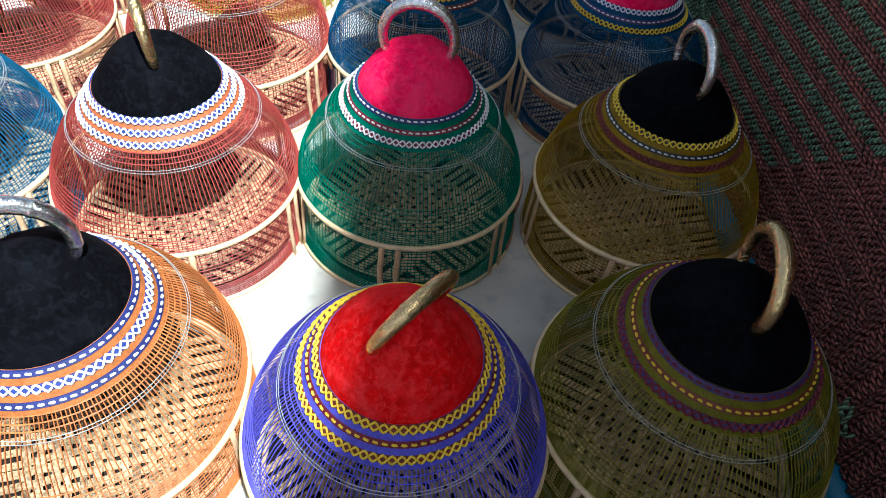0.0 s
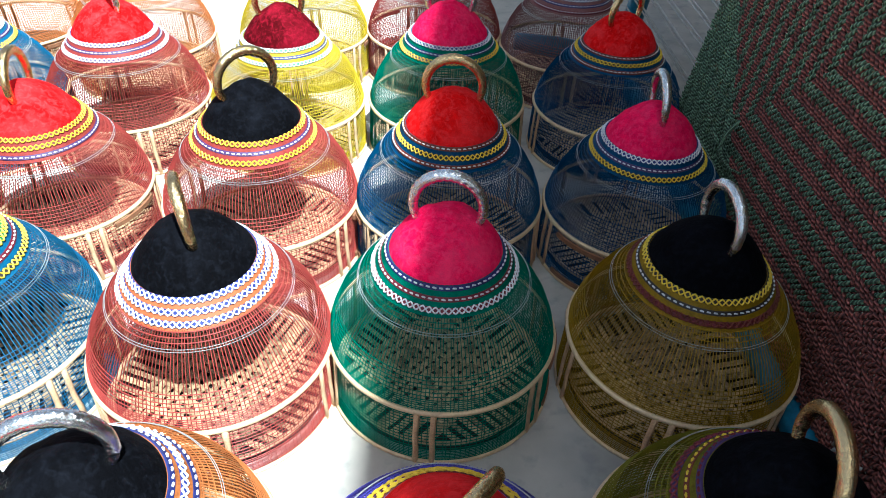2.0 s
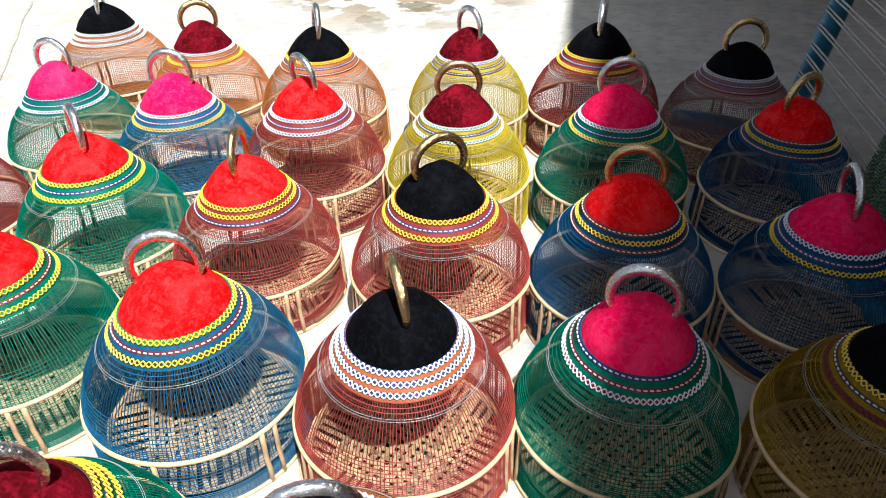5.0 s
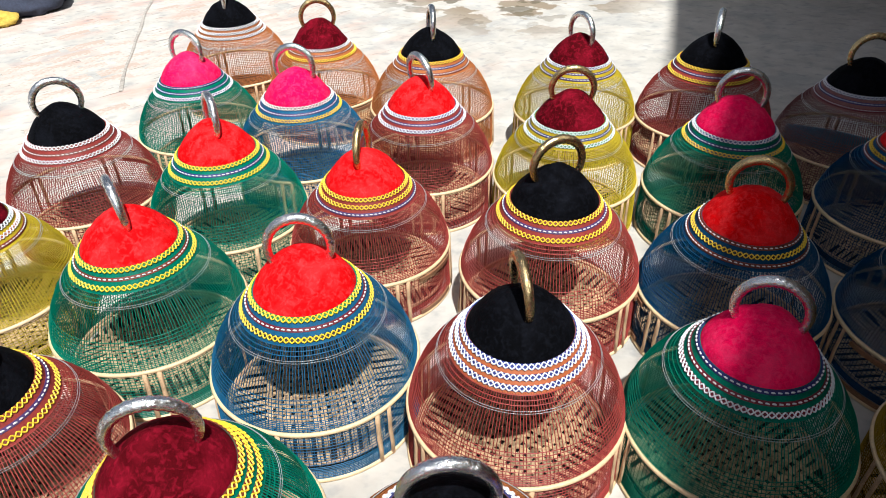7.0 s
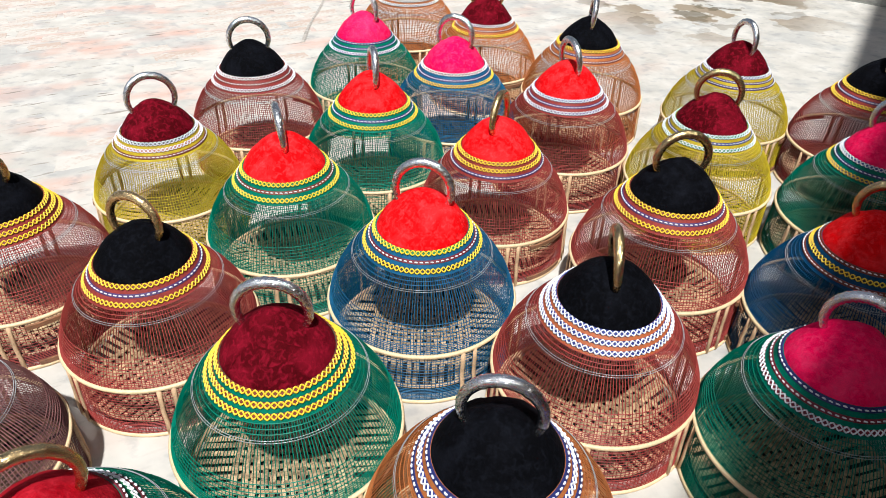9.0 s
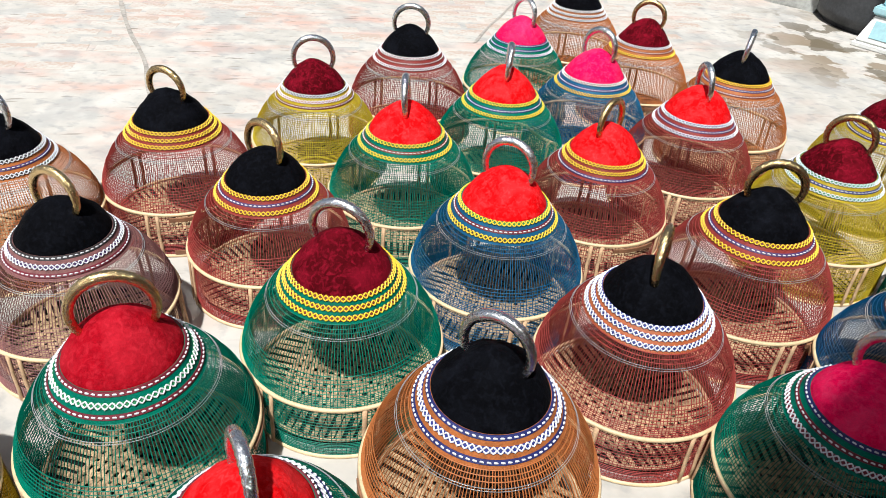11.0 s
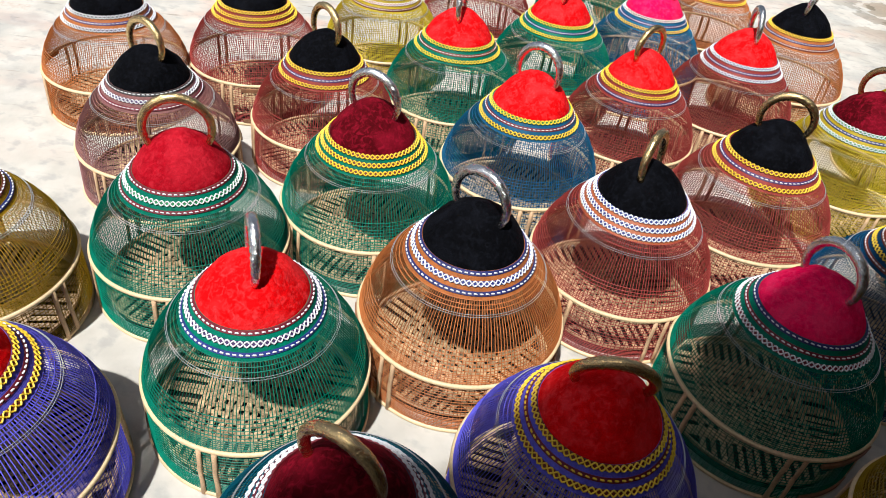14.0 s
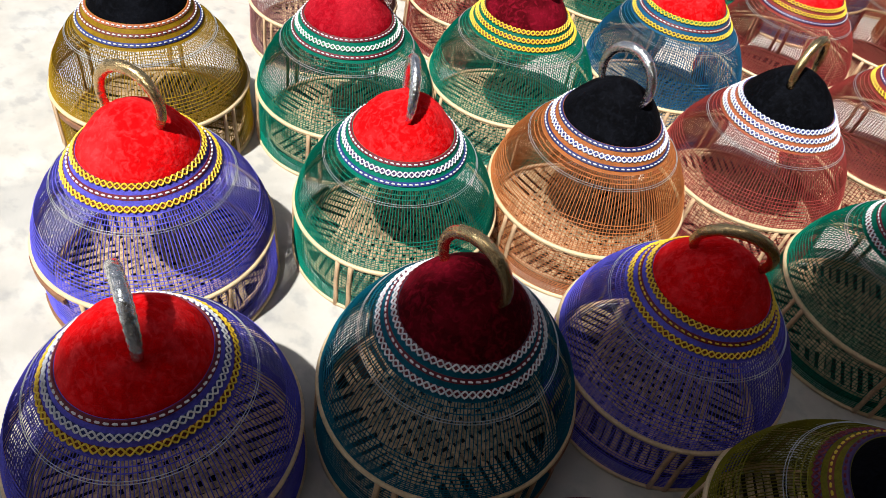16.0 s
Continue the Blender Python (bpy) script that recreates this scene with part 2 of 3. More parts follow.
def paving():
    """Pale cement over worn brick, with pink patches, dark chips and damp stains."""
    m = material("worn cement paving", (0.455, 0.425, 0.375), 0.85, vary=0.2, scale=1.6, bump=0.35, bump_scale=45)
    n, l = m.node_tree.nodes, m.node_tree.links
    p = n["Principled BSDF"]
    co = next(x for x in n if x.type == "TEX_COORD")
    base = p.inputs["Base Color"].links[0].from_socket

    def patch(source, scale, low, high, colour, amount, stretch=(1, 1, 1), turn=0.0, detail=5, within=None):
        mp, tex, rng, mix = n.new("ShaderNodeMapping"), n.new("ShaderNodeTexNoise"), n.new("ShaderNodeMapRange"), n.new("ShaderNodeMix")
        mp.vector_type = "TEXTURE"
        mp.inputs["Scale"].default_value, mp.inputs["Rotation"].default_value = tuple(1 / k for k in stretch), (0, 0, turn)
        tex.inputs["Scale"].default_value, tex.inputs["Detail"].default_value = scale, detail
        rng.inputs["From Min"].default_value, rng.inputs["From Max"].default_value = low, high
        rng.inputs["To Max"].default_value = amount
        mix.data_type = "RGBA"
        mix.inputs["B"].default_value = (*colour, 1)
        l.new(co.outputs["Object"], mp.inputs["Vector"]), l.new(mp.outputs[0], tex.inputs["Vector"])
        l.new(tex.outputs["Fac"], rng.inputs["Value"])
        fac = rng.outputs[0]
        if within:
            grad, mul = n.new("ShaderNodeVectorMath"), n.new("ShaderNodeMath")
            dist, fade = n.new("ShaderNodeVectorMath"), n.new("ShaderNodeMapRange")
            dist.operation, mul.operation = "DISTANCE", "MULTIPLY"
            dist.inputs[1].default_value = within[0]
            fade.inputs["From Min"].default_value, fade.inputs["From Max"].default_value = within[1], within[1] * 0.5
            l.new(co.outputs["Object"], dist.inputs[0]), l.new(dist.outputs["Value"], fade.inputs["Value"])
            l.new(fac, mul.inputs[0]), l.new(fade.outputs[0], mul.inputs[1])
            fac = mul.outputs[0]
        l.new(fac, mix.inputs["Factor"]), l.new(source, mix.inputs["A"])
        return mix.outputs["Result"]

    c = patch(base, 2.2, 0.48, 0.66, (0.52, 0.30, 0.23), 0.7, (1, 2.6, 1), 1.05, within=((-4.5, 2.0, 0), 4.2))
    c = patch(c, 3.2, 0.53, 0.60, (0.31, 0.31, 0.30), 0.42, (1, 1.15, 1), 0.9)
    c = patch(c, 7.0, 0.5, 0.68, (0.58, 0.55, 0.495), 0.55, (1, 1.0, 1), 0.2)
    c = patch(c, 9.0, 0.63, 0.69, (0.17, 0.14, 0.11), 0.8, (0.7, 5.0, 1), 1.12, 3, within=((-5.0, 2.2, 0), 4.6))
    c = patch(c, 16.0, 0.54, 0.66, (0.26, 0.26, 0.255), 0.45, (1, 1.3, 1), 0.6)
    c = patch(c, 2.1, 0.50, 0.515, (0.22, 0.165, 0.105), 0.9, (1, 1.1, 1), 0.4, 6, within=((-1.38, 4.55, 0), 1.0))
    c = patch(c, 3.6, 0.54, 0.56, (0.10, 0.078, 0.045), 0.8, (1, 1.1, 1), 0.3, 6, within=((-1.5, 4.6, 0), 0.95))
    l.new(c, p.inputs["Base Color"])
    return m


SEAM = material("worn seam", (0.37, 0.335, 0.29), 0.9, vary=0.35, scale=9)
BRICK = material("worn brick", (0.48, 0.37, 0.30), 0.9, vary=0.1, scale=7, bump=0.35, bump_scale=60, second=(0.50, 0.465, 0.41), span=(0.84, 1.12), grain=0.8)
PAVING = paving()


# ---- mesh helpers ----
def mesh(name, verts, faces, mats, index=None, smooth=False):
    me = bpy.data.meshes.new(name)
    me.from_pydata([tuple(v) for v in verts], [], faces)
    for m in mats:
        me.materials.append(m)
    if index is not None:
        me.polygons.foreach_set("material_index", index)
    if smooth:
        me.polygons.foreach_set("use_smooth", [True] * len(me.polygons))
    me.update()
    return me


def tubes(paths, radius, sides=3, closed=False, widths=None):
    """Vertices and faces of tubes along the given paths; widths: (across, thick) for flat strips."""
    verts, faces = [], []
    for path in paths:
        pts = np.asarray(path, float)
        k = len(pts)
        if closed:
            tan = np.roll(pts, -1, 0) - np.roll(pts, 1, 0)
        else:
            tan = np.gradient(pts, axis=0)
        tan /= np.linalg.norm(tan, axis=1)[:, None] + 1e-12
        ref = np.where(np.abs(tan[:, 2:]) > 0.92, (1.0, 0, 0), (0, 0, 1.0))
        a = np.cross(tan, ref)
        a /= np.linalg.norm(a, axis=1)[:, None]
        b = np.cross(a, tan)
        start = len(verts)
        ang = np.arange(sides) * 2 * np.pi / sides + (np.pi / 4 if sides == 4 else 0)
        ra, rb = widths if widths else (radius, radius)
        rad = np.asarray(ra, float) * np.ones(k), np.asarray(rb, float) * np.ones(k)
        ring = pts[:, None] + (np.cos(ang)[None, :, None] * a[:, None]) * rad[0][:, None, None] + (np.sin(ang)[None, :, None] * b[:, None]) * rad[1][:, None, None]
        verts.extend(ring.reshape(-1, 3).tolist())
        for i in range(k if closed else k - 1):
            j = (i + 1) % k
            for s in range(sides):
                u = (s + 1) % sides
                faces.append((start + i * sides + s, start + i * sides + u, start + j * sides + u, start + j * sides + s))
        if not closed:
            faces.append(tuple(start + s for s in reversed(range(sides))))
            faces.append(tuple(start + (k - 1) * sides + s for s in range(sides)))
    return verts, faces


def box(size, at=(0, 0, 0), bevel=0.0, taper=1.0):
    bm = bmesh.new()
    bmesh.ops.create_cube(bm, size=1)
    for v in bm.verts:
        k = taper if v.co.z > 0 else 1.0
        v.co = Vector((v.co.x * size[0] * k, v.co.y * size[1] * k, v.co.z * size[2])) + Vector(at)
    if bevel:
        bmesh.ops.bevel(bm, geom=list(bm.edges), offset=bevel, segments=2, affect="EDGES")
    return bm


def from_bm(name, bm, mat):
    me = bpy.data.meshes.new(name)
    bm.to_mesh(me)
    bm.free()
    me.materials.append(mat)
    return me


def part(name, data, mat, parent, label=""):
    """One mesh under a thing. Shared meshes take their colours from the object."""
    me = from_bm(name, data, mat) if isinstance(data, bmesh.types.BMesh) else data
    ob = new(name, me)
    mats = mat if isinstance(mat, (list, tuple)) else [mat]
    for slot, m in zip(ob.material_slots, mats):
        if slot.material != m:
            slot.link = "OBJECT"
            slot.material = m
    ob.parent = parent
    return tagged(ob, label)


def circle(r, z, n=72, phase=0.0):
    a = np.arange(n) * 2 * np.pi / n + phase
    return np.stack([r * np.cos(a), r * np.sin(a), np.full(n, z)], 1)


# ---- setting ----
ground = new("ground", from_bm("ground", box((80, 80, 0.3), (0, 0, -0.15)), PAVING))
tagged(ground, "pale worn cement yard with pinkish brick patches", "ground", kind="structure")

# Unseen porch roof, added so that its edge throws the shade over one side.
roof_h = 2.9
edge = [(-0.015 - 0.093 * (y - 0.965) + 0.29 * roof_h, y - 0.40 * roof_h) for y in (-5.0, 12.0)]
roof = bmesh.new()
corners = [(edge[0][0], edge[0][1]), (5.0, edge[0][1]), (5.0, edge[1][1]), (edge[1][0], edge[1][1])]
low = [roof.verts.new((x, y, roof_h)) for x, y in corners]
top = [roof.verts.new((x, y, roof_h + 0.18)) for x, y in corners]
roof.faces.new(low[::-1]), roof.faces.new(top)
for i in range(4):
    roof.faces.new((low[i], low[(i + 1) % 4], top[(i + 1) % 4], top[i]))
tagged(new("ceiling", from_bm("ceiling", roof, TIMBER)), "unseen dark timber porch roof, set to shade the yard's edge", "roof", kind="structure")
# Unseen wall, added to close the porch and keep its shade deep.
tagged(new("wall_east", from_bm("wall_east", box((0.3, 17, roof_h - 0.004), (4.2, 2.3, roof_h / 2 - 0.002)), PLASTER)), "unseen plain plastered wall, added to deepen the porch shade", "wall", kind="structure")

# Unseen wall behind the camera, added to block light from the nearest cages.
tagged(new("wall_south", from_bm("wall_south", box((3.0, 0.3, roof_h - 0.004), (2.55, -1.45, roof_h / 2 - 0.002)), PLASTER)), "unseen plain plastered wall, added to darken the porch's near end", "wall", kind="structure")

# ---- the cages ----
PROFILE = [(0.136, 0.299), (0.158, 0.278), (0.182, 0.247), (0.201, 0.212), (0.214, 0.178), (0.220, 0.152), (0.221, 0.142)]
PR, PZ = np.array(PROFILE)[:, 0], np.array(PROFILE)[:, 1]
BASE_R = 0.2255


def dome_r(z):
    return float(np.interp(z, PZ[::-1], PR[::-1]))


def wall_r(z):
    return BASE_R + (0.221 - BASE_R) * z / 0.142


def dome_net():
    count, rod = 184, 0.00098
    ups = []
    for i in range(count):
        a = 2 * math.pi * (i + 0.13 * random.uniform(-1, 1)) / count
        ups.append([(r * math.cos(a), r * math.sin(a), z) for r, z in PROFILE])
    v, f = tubes(ups, rod, 3)
    heights, z = [], 0.150
    while z < 0.297:
        heights.append(z)
        z += 0.0042 if z < 0.170 else (0.0072 if z < 0.212 else (0.070 if z < 0.262 else 0.0062))
    rings = [circle(dome_r(h) + 0.0008, h + random.uniform(-0.0006, 0.0006), 72, random.random()) for h in heights]
    v2, f2 = tubes(rings, rod, 3, closed=True)
    return mesh("dome_net", v + v2, f + [tuple(i + len(v) for i in q) for q in f2], [NETS["red"]])


def wall_net():
    count, rod = 156, 0.00094
    ups = []
    for i in range(count):
        a = 2 * math.pi * (i + 0.25 * random.uniform(-1, 1)) / count
        ups.append([(wall_r(z) * math.cos(a), wall_r(z) * math.sin(a), z) for z in (0.006, 0.138)])
    v, f = tubes(ups, rod, 3)
    heights, z = [], 0.012
    while z < 0.136:
        heights.append(z)
        z += 0.0046 if z < 0.040 or z > 0.120 else 0.0082
    rings = [circle(wall_r(h) + 0.0008, h, 72, random.random()) for h in heights]
    v2, f2 = tubes(rings, rod, 3, closed=True)
    return mesh("wall_net", v + v2, f + [tuple(i + len(v) for i in q) for q in f2], [NETS["red"]])


def lathe(name, profile, mat, n=64):
    verts, faces = [], []
    for r, z in profile:
        for i in range(n):
            a = 2 * math.pi * i / n
            verts.append((r * math.cos(a), r * math.sin(a), z))
    for j in range(len(profile) - 1):
        for i in range(n):
            u = (i + 1) % n
            faces.append((j * n + i, j * n + u, (j + 1) * n + u, (j + 1) * n + i))
    faces.append(tuple((len(profile) - 1) * n + i for i in range(n)))
    return mesh(name, verts, faces, [mat], smooth=True)


BAND_MID = [(0.1080, 0.3365), (0.1193, 0.3208), (0.1310, 0.3055)]
SLOPE = np.array([0.031, -0.040]) / np.hypot(0.031, 0.040)
OUT = np.array([0.79, 0.61])


def band(kind, place):
    """A braid round the cap: a raised strip with stitches, dashed or chained."""
    r0, z0 = BAND_MID[place]
    half = 0.0052 if kind == "d" else 0.0058
    n = 96

    def at(a, s, lift):
        r, z = np.array([r0, z0]) + SLOPE * s + OUT * lift
        return (r * math.cos(a), r * math.sin(a), z)

    verts, faces = [], []
    rows = [(-half, 0.0), (-half * 0.8, 0.0022), (half * 0.8, 0.0022), (half, 0.0)]
    for i in range(n):
        verts += [at(2 * math.pi * i / n, s, h) for s, h in rows]
    for i in range(n):
        u = (i + 1) % n
        for k in range(3):
            faces.append((i * 4 + k, i * 4 + k + 1, u * 4 + k + 1, u * 4 + k))
    strip = len(faces)
    count = int(2 * math.pi * r0 / (0.0112 if kind == "d" else 0.0112))
    paths = []
    if kind == "d":
        for i in range(count):
            a0 = 2 * math.pi * i / count
            da = 2 * math.pi / count * 0.56
            paths.append([at(a0 + da * k / 2, 0.0003 * (k - 1), h) for k, h in ((0, 0.0022), (1, 0.0036), (2, 0.0022))])
        v, f = tubes(paths, 0.0013, 4, widths=(0.0021, 0.0012))
    else:
        for sign in (1, -1):
            path = []
            for i in range(count * 4):
                s = sign * half * 0.90 * (-0.08, 0.62, 1.0, 0.62)[i % 4]
                path.append(at(math.pi * i / count / 2, s, 0.0030 + (0.0004 if sign > 0 else 0.0) * (i % 8 < 4)))
            paths.append(path)
        v, f = tubes(paths, 0.0011, 4, closed=True, widths=(0.0019, 0.0012))
    faces += [tuple(i + len(verts) for i in q) for q in f]
    return mesh("bead_band", verts + v, faces, [STITCH["n"], STITCH["w"]], [0] * strip + [1] * len(f))


def handle(radius, tube, twist):
    """An open ring, thick at the top, with a cast spiral or with ring-shaped mouldings."""
    n, sides, verts, faces = 104, 12, [], []
    for i in range(n + 1):
        a = radians(-40 + 260 * i / n)
        t = abs(2 * i / n - 1)
        r = tube * (1.12 - 0.42 * t ** 2)
        for k in range(sides):
            b = 2 * math.pi * k / sides
            ridge = 0.055 * math.sin(2 * b + i * 1.3) if twist else 0.035 * math.sin(i * 1.2) * math.cos(b * 3) + (0.07 if i % 26 in (12, 13) else 0)
            q = r * (1 + ridge)
            d = radius + q * math.cos(b)
            verts.append((d * math.cos(a), q * math.sin(b), 0.031 + d * math.sin(a)))
    for i in range(n):
        for k in range(sides):
            u = (k + 1) % sides
            faces.append((i * sides + k, i * sides + u, (i + 1) * sides + u, (i + 1) * sides + k))
    faces += [tuple(range(sides))[::-1], tuple(n * sides + k for k in range(sides))]
    return mesh("handle", verts, faces, [METALS["brass"]], smooth=True)


def hoop(r, z, tube, name):
    v, f = tubes([circle(r, z, 80)], tube, 8, closed=True)
    return mesh(name, v, f, [RATTAN], smooth=True)


def post_mesh():
    path = [(wall_r(z) + 0.0030, 0.0012 * math.sin(z * 60), z) for z in (0.002, 0.04, 0.075, 0.11, 0.143)]
    v, f = tubes([path], 0, 6, widths=(0.0056, 0.0034))
    return mesh("post", v, f, [STICK], smooth=True)


SPACING, REACH = 0.0195, 6


def slat_mesh(k, across, twill):
    """One strip of the woven floor, over one or two of its neighbours and under the next; past the weave it lies alone."""
    rnd = random.Random(k * 7 + across * 101 + twill * 17)
    off = k * SPACING
    half = math.sqrt(0.2065 ** 2 - off ** 2)
    path, wide = [], []
    for i in range(-22, 23):
        u = i * SPACING / 2
        if abs(u) > half:
            continue
        j = i // 2
        if i % 2 or abs(j) > REACH:
            lift = 0.0
        elif twill:
            lift = 0.0024 if ((k + j) % 4 < 2) != bool(across) else -0.0024
        else:
            lift = 0.0024 if ((k + j) % 2 == 0) != bool(across) else -0.0024
        path.append((u, off + rnd.gauss(0, 0.0004), lift))
        wide.append(0.0080 if across else 0.0090)
    wide = np.array(wide) * rnd.uniform(0.86, 1.08)
    v, f = tubes([path], 0, 4, widths=(wide, 0.0013))
    return mesh("floor_slat", v, f, [SLAT])


DOME, WALL = dome_net(), wall_net()


def cap_mesh(seed, dent):
    """A stuffed cap, uneven all round, drawn up where the handle is sewn on."""
    outline = [(0.1045, 0.338), (0.1020, 0.3455), (0.0980, 0.3530), (0.0925, 0.3612), (0.0862, 0.3700), (0.0795, 0.3785), (0.0715, 0.3865), (0.0635, 0.3942), (0.0555, 0.4012), (0.047, 0.4075), (0.0385, 0.4133), (0.030, 0.4185), (0.022, 0.4225), (0.014, 0.4255), (0.004, 0.428)]
    n, verts, faces = 72, [], []
    for j, (r, z) in enumerate(outline):
        free = min(1.0, j / 4)
        for i in range(n):
            a = 2 * math.pi * i / n
            x, y = r * math.cos(a), r * math.sin(a)
            lump = dent * noise.noise((x * 16, y * 16, seed * 5.3)) + dent * 0.45 * noise.noise((x * 48, y * 48, seed * 3.1)) + 0.0007 * noise.noise((x * 150, y * 150, seed))
            verts.append((x * (1 + 5 * lump * free), y * (1 + 5 * lump * free), z + lump * free))
    for j in range(len(outline) - 1):
        for i in range(n):
            u = (i + 1) % n
            faces.append((j * n + i, j * n + u, (j + 1) * n + u, (j + 1) * n + i))
    faces.append(tuple((len(outline) - 1) * n + i for i in range(n)))
    return mesh("cap", verts, faces, [CAPS["red"]], smooth=True)


CAP_SHAPES = [cap_mesh(k, (0.003, 0.005, 0.007)[k % 3]) for k in range(9)]
ridges = [(0.1385 - 0.0315 * k / 34 + (0.0007 if k % 2 else -0.0007) * 0.79, 0.2965 + 0.0420 * k / 34 + (0.0007 if k % 2 else -0.0007) * 0.61) for k in range(37)]
COLLAR = lathe("collar", ridges + [(0.100, 0.339)], NETS["red"])
RIM, FOOT = hoop(0.2225, 0.142, 0.0052, "rim_hoop"), hoop(BASE_R, 0.0055, 0.0052, "base_hoop")
SHADE_DISC = lathe("under_mat", [(0.2035, 0.006), (0.2035, 0.011), (0.002, 0.011)], DARKWOOD, 48)
FLOORHOOP = hoop(0.205, 0.006, 0.0042, "woven_floor")
BANDS = {(k, p): band(k, p) for k in "dx" for p in range(3)}
POST = post_mesh()
SLATS = [[(slat_mesh(k, o, w), o) for o in (0, 1) for k in range(-REACH, REACH + 1)] for w in (0, 1)]
HANDLES = {}
vw, fw = tubes([circle(dome_r(h) + 0.0022, h, 80) for h in (0.2780, 0.2745)], 0.00065, 4, closed=True)
WIRES = mesh("wire_ring", vw, fw, [WIRE])
BAR = mesh("door_bar", *tubes([[(0.2275 * math.cos(a), 0.2275 * math.sin(a), 0) for a in np.linspace(-0.30, 0.30, 9)]], 0, 4, widths=(0.004, 0.008)), [DARKWOOD])

WORDS = {
    "gold": "dark gold", "navy": "dark blue", "crimson": "deep red",
}


def cage(x, y, size, cap, net, metal, turn, bands, ring=0.058, tilt=0.0):
    """A round cage of thread on a cane frame, with a velvet cap and a ring handle."""
    root = new("bird_cage")
    tags = [STITCH[b[2]] for b in bands]
    ob = part("cap", CAP_SHAPES[random.randrange(9)], CAPS[cap], root, f"{WORDS.get(cap, cap)} velvet cap")
    ob.rotation_euler.z = random.uniform(0, 2 * math.pi)
    key = round(ring, 3), random.random() < 0.5
    if key not in HANDLES:
        HANDLES[key] = handle(ring, 0.0096, key[1])
    ob = part("handle", HANDLES[key], METALS[metal], root, f"engraved {metal} ring handle")
    ob.location.z, ob.rotation_euler = 0.400, (radians(tilt), 0, radians(turn))
    part("collar", COLLAR, STITCH["o"] if bands[0] == bands[2] == "xwb" else NETS[net], root)
    for p, (kind, stitch, ground_colour) in enumerate(bands):
        part("bead_band", BANDS[kind, p], [STITCH[ground_colour], STITCH[stitch]], root)
    part("dome_net", DOME, NETS[net], root, f"{WORDS.get(net, net)} thread netting")
    part("wall_net", WALL, NETS[net], root)
    part("wire_ring", WIRES, WIRE, root)
    part("rim_hoop", RIM, RATTAN, root, "pale peeled rattan hoop")
    part("base_hoop", FOOT, RATTAN, root)
    floor = part("woven_floor", FLOORHOOP, STICK, root, "floor of woven cane slats")
    floor.location.z, floor.rotation_euler.z = 0.026, random.uniform(0, math.pi)
    yaw = random.uniform(0, 2 * math.pi)
    for i in range(6):
        for side in (-1, 1):
            ob = part("post", POST, STICK, root)
            ob.rotation_euler.z = yaw + i * math.pi / 3 + side * 0.068
    for h in (0.018, 0.128):
        ob = part("door_bar", BAR, DARKWOOD, root)
        ob.location.z, ob.rotation_euler.z = h, yaw + math.pi / 3 * 1.5
    # Added dark disc: painted shade between the slats, no part of the cage.
    part("under_mat", SHADE_DISC, FLOOR_SHADE, root, "dark disc standing in for shade beneath the slats")
    for me, o in SLATS[random.random() < 0.6]:
        ob = part("floor_slat", me, SLAT, floor)
        ob.rotation_euler.z = o * math.pi / 2 + random.gauss(0, 0.010)
        shift = random.gauss(0, 0.0013)
        ob.location = (0 if o == 0 else shift, shift if o == 0 else 0, 0)
    root.location = (x, y, 0)
    root.scale = (size, size, size)
    trims = {"w": "white", "y": "yellow", "o": "orange"}
    trim = "-".join(dict.fromkeys(trims.get(b[1], "white") for b in bands))
    return tagged(root, f"{WORDS.get(net, net)} thread cage, {WORDS.get(cap, cap)} velvet cap, {trim} trim, {metal} handle", "bird cage", "bird cages set out on the yard")


